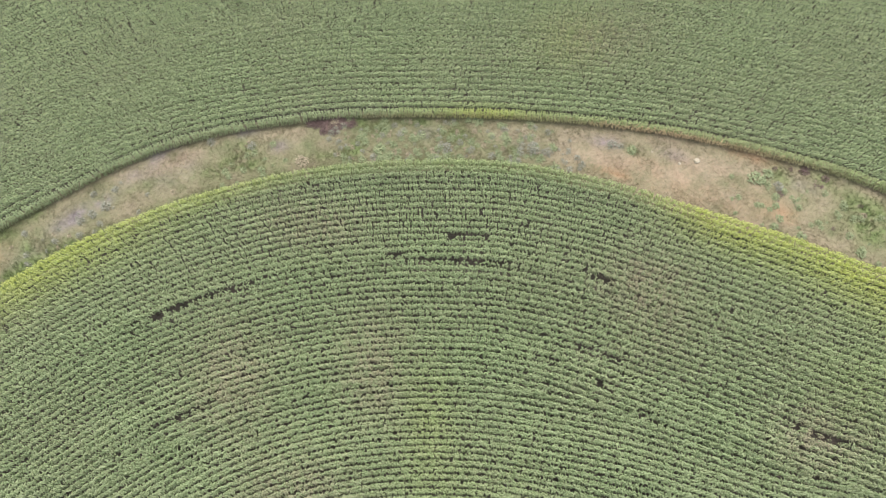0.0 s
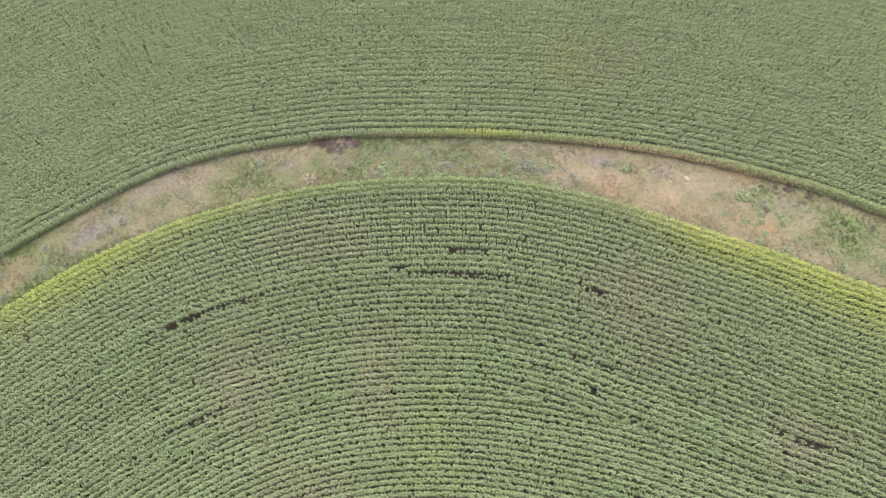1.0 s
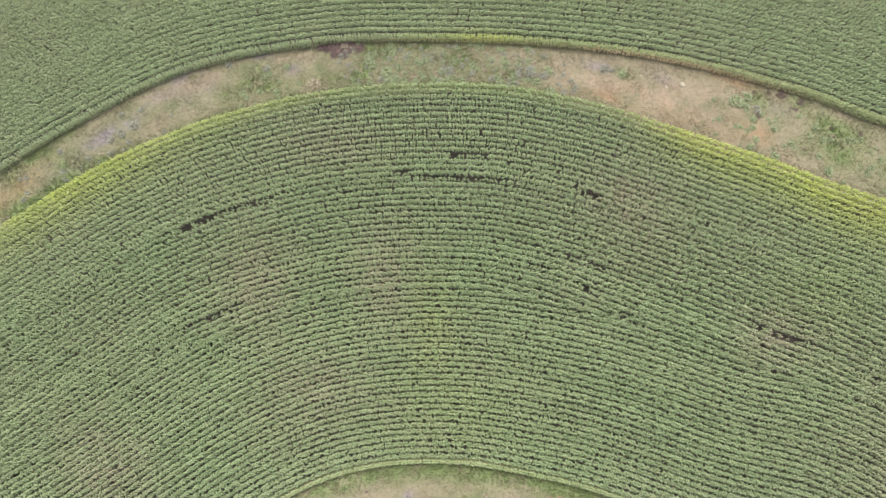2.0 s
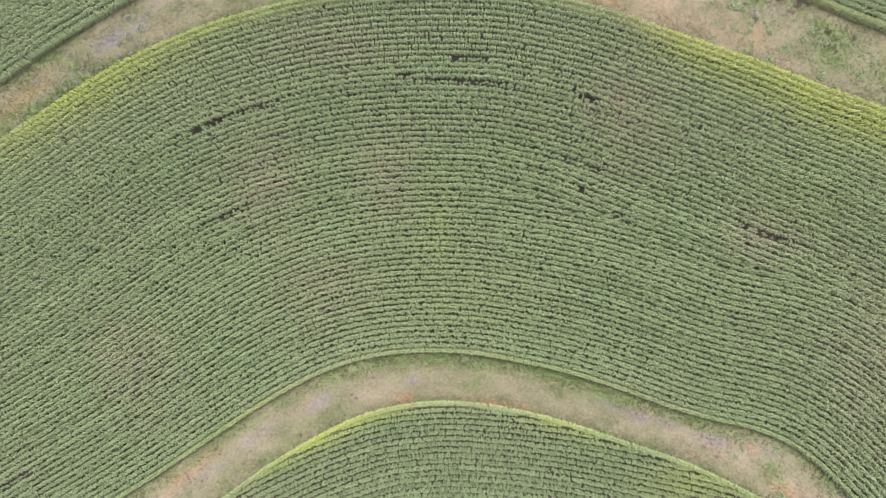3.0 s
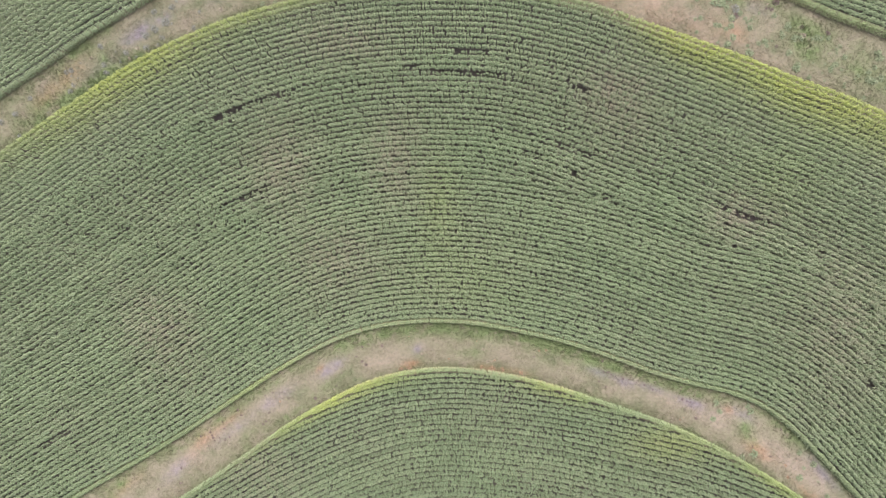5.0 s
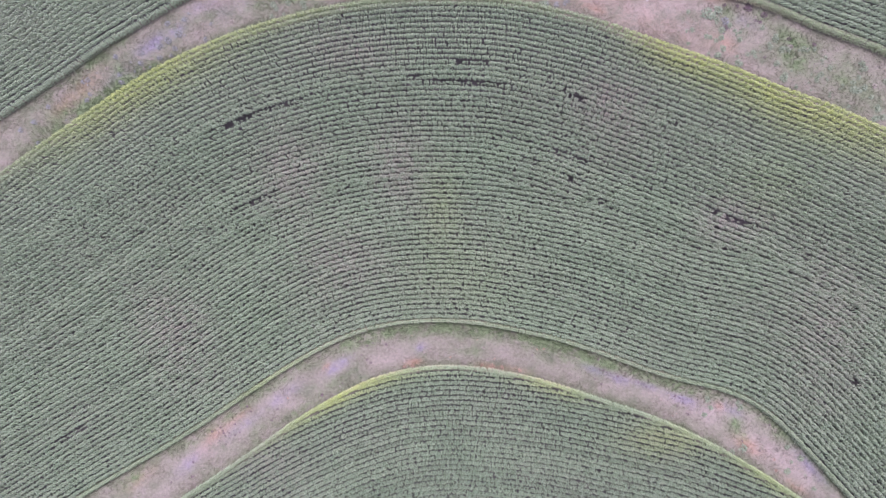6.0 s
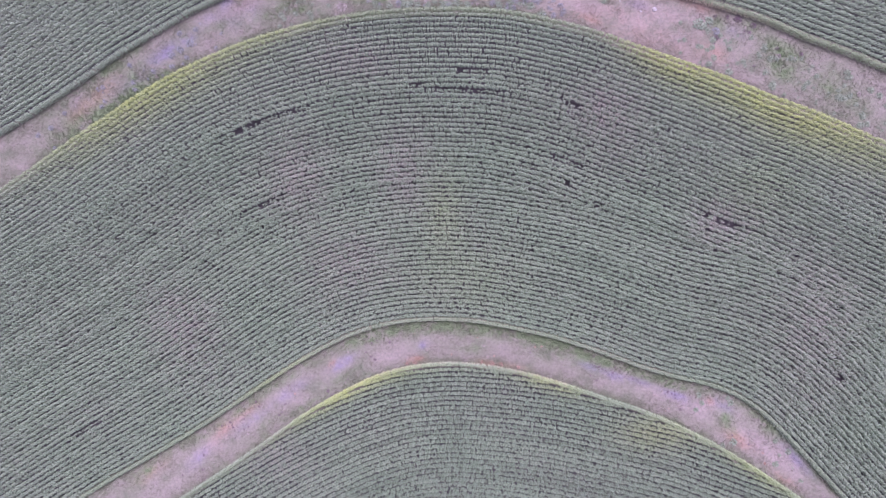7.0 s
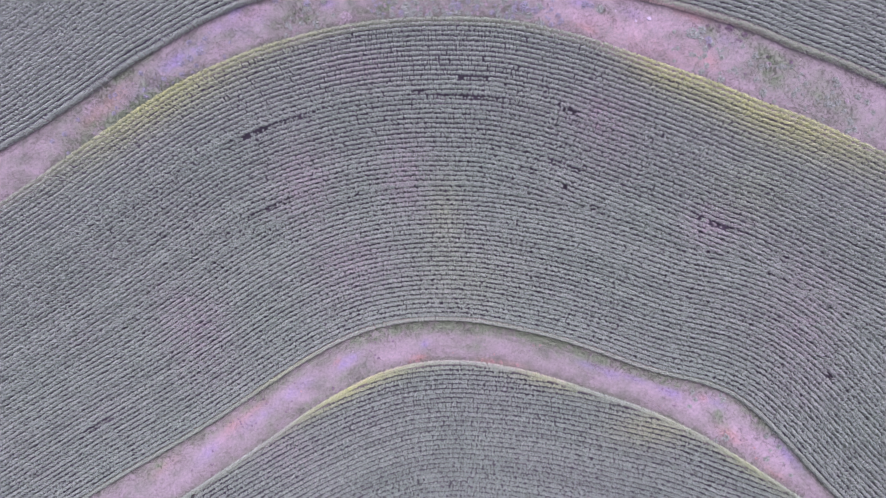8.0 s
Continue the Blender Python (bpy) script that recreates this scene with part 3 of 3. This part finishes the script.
# ---------------------------------------------------------------- weeds and stones in the strips
def clump_mesh(r, name, mat, leaves, radius, height, length, width):
    """A low mound of leaves on thin stems from one root."""
    V, T, C = [np.array([0, 0, 0.0])], [], [0.3]
    for _ in range(leaves):
        a, q = r.uniform(0, 2 * math.pi), math.sqrt(r.random())
        c = np.array([math.cos(a) * q * radius * r.uniform(0.7, 1.15), math.sin(a) * q * radius, height * (1 - q * q) * r.uniform(0.5, 1.0) + 0.05])
        b = a + r.normal(0, 0.9)
        d, s = np.array([math.cos(b), math.sin(b), r.uniform(-0.3, 0.7)]), np.array([-math.sin(b), math.cos(b), r.normal(0, 0.2)])
        ln, w = length * r.uniform(0.6, 1.2), width * r.uniform(0.7, 1.2)
        k = len(V)
        V += [c - d * ln * 0.5, c + s * w * 0.5, c + d * ln * 0.5 - np.array([0, 0, 0.08 * ln]), c - s * w * 0.5]
        V.append(c - d * ln * 0.5 + s * 0.012)
        T += [(k, k + 1, k + 2), (k, k + 2, k + 3), (0, k + 4, k)]
        C += [r.random()] * 5
    return mesh_from(name, np.array(V), np.array(T), [mat], values={"tone": C}, smooth=False)


def stone_mesh(r, radius):
    bm = bmesh.new()
    bmesh.ops.create_icosphere(bm, subdivisions=2, radius=radius)
    for v in bm.verts:
        k = 1 + 0.35 * noise.noise(v.co * 1.9 / radius + Vector((r.uniform(0, 0.2), 3, 5)))
        v.co = Vector((v.co.x * k * 1.2, v.co.y * k, v.co.z * k * 0.55))
    me = bpy.data.meshes.new("stone")
    bm.to_mesh(me)
    bm.free()
    me.materials.append(STONE)
    return me


wr = np.random.default_rng(23)
KINDS = {
    "green": ("weed_clump", [clump_mesh(wr, "weed_clump", GREEN_WEED, 90, 0.75, 0.55, 0.34, 0.16) for _ in range(4)], "leafy green weed clump growing in the grass strip"),
    "grey": ("shrub", [clump_mesh(wr, "shrub", GREY_WEED, 120, 0.7, 0.7, 0.24, 0.10) for _ in range(3)], "small grey green shrub standing in rough grass"),
    "straw": ("grass_tussock", [clump_mesh(wr, "grass_tussock", STRAW, 90, 0.6, 0.45, 0.5, 0.06) for _ in range(3)], "pale straw coloured tussock of dry grass"),
    "dead": ("dead_weed", [clump_mesh(wr, "dead_weed", DEAD, 130, 0.8, 0.5, 0.34, 0.09) for _ in range(3)], "dark brown dead weed beside the maize"),
    "rusty": ("dry_weed", [clump_mesh(wr, "dry_weed", RUSTY, 70, 0.55, 0.4, 0.32, 0.08) for _ in range(3)], "rust coloured dried weed along the field border"),
}


def weed(kind, x, y, size=1.0):
    name, meshes, label = KINDS[kind]
    ob = new(name, meshes[wr.integers(0, len(meshes))])
    ob.matrix_basis = Matrix.LocRotScale((x, y, float(land(x, y)) + 0.08), Euler((0, 0, wr.uniform(0, 6.28))), (size * wr.uniform(0.9, 1.2), size, size * wr.uniform(0.8, 1.1)))
    return tagged(ob, label, "weed", name.replace("_", " ") + "s in the grass strips")


for kind, x, y, size in [("grey", 0.7, 41.3, 1.1), ("straw", -17.1, 40.1, 1.3), ("straw", -12.9, 44.9, 1.15), ("straw", 10.2, 42.9, 1.1), ("straw", 11.3, 42.2, 0.8), ("grey", 11.2, 40.9, 1.2),
                         ("grey", 9.6, 40.6, 0.9), ("grey", 20.6, 41.0, 1.0), ("grey", 21.6, 40.8, 0.7), ("green", 23.0, 40.3, 0.9), ("green", 37.0, 36.2, 1.2), ("green", 38.4, 36.6, 1.0),
                         ("grey", 39.5, 35.1, 1.0), ("dead", 39.6, 34.2, 0.6), ("dead", 42.6, 36.9, 0.8), ("dead", 44.8, 35.8, 0.7), ("grey", -23.4, 42.1, 0.9), ("grey", -28.5, 42.6, 0.8),
                         ("grey", -41.0, 34.7, 1.0), ("grey", -42.6, 33.7, 1.0), ("grey", -44.0, 32.8, 0.9), ("green", -7.5, 41.4, 1.1), ("green", -9.4, 42.2, 0.9), ("green", -6.2, 40.6, 0.8),
                         ("rusty", 6.4, -15.5, 0.8), ("rusty", 7.9, -15.6, 0.7), ("rusty", 4.9, -15.3, 0.6), ("rusty", -5.8, -15.5, 0.7), ("rusty", -7.0, -15.7, 0.6), ("rusty", 10.6, -16.0, 0.6),
                         ("green", 43.0, -26.8, 0.9), ("green", 50.5, -25.5, 1.0), ("straw", 47.6, -26.7, 0.8), ("straw", 51.6, -30.7, 0.7), ("dead", -19.8, -20.2, 0.5)]:
    weed(kind, x, y, size)
for _ in range(64):
    lobe, a, q = wr.integers(0, 3), wr.uniform(0, 2 * math.pi), math.sqrt(wr.uniform(0.0, 1.0))
    cx, cy, rx, ry = ((-15.0, 44.9, 1.4, 0.5), (-11.9, 44.9, 1.3, 0.55), (-13.5, 44.2, 1.9, 0.6))[lobe]
    weed("dead", cx + rx * q * math.cos(a), cy + ry * q * math.sin(a), wr.uniform(0.45, 0.85))
for x, y, size in ((-13.5, 44.8, 0.8), (-12.9, 44.4, 0.8), (-13.8, 44.2, 0.7), (-13.3, 43.7, 0.6)):
    weed("straw", x, y, size)


def scatter(kind, count, upper, lower, x0, x1, v0, v1, s0, s1):
    for _ in range(count):
        x, v = wr.uniform(x0, x1), wr.uniform(v0, v1)
        weed(kind, x, float(lower(x) + (upper(x) - lower(x)) * v), wr.uniform(s0, s1))


scatter("green", 95, E1, E2, 34, 64, 0.1, 0.8, 0.3, 0.8)
scatter("green", 130, E1, E2, -12, 14, 0.08, 0.97, 0.35, 0.85)
scatter("straw", 70, E1, E2, -14, 16, 0.1, 0.95, 0.3, 0.7)
scatter("grey", 75, E1, E2, -14, 17, 0.1, 0.95, 0.35, 0.8)
scatter("straw", 26, E1, E2, -60, 60, 0.1, 0.9, 0.3, 0.7)
scatter("green", 14, E1, E2, -27, -18, 0.1, 0.7, 0.4, 0.8)
scatter("grey", 34, E1, E2, -66, -36, 0.1, 0.8, 0.3, 0.75)
scatter("dead", 10, E1, E2, 38, 55, 0.3, 1.0, 0.25, 0.5)
scatter("straw", 22, E3, E4, -45, 55, 0.1, 0.9, 0.25, 0.55)
scatter("dead", 46, E3, E4, -46, -8, 0.15, 0.85, 0.15, 0.38)
scatter("dead", 24, E3, E4, 12, 52, 0.3, 0.9, 0.15, 0.38)
scatter("dead", 70, E3, E4, 20, 37, 0.62, 0.72, 0.12, 0.3)
scatter("dead", 24, E3, E4, -36, -30, 0.4, 0.85, 0.15, 0.35)
scatter("rusty", 12, E3, E4, -45, 50, 0.1, 0.8, 0.25, 0.5)
scatter("green", 12, E3, E4, 36, 54, 0.0, 0.95, 0.4, 0.8)
# the third, smallest stone stands in for a thin whitish stick
for x, y, size, label in [(30.4, 38.6, 0.36, "large pale stone lying in the worn grass"), (28.4, 38.4, 0.2, "small pale stone beside a larger one"), (25.3, 40.0, 0.15, "small pale stone standing in for a thin whitish stick in dry grass")]:
    st = tagged(new("stone", stone_mesh(wr, size)), label, "stone", "stones in the grass strip")
    st.location = (x, y, float(land(x, y)) + 0.08 + size * 0.3)
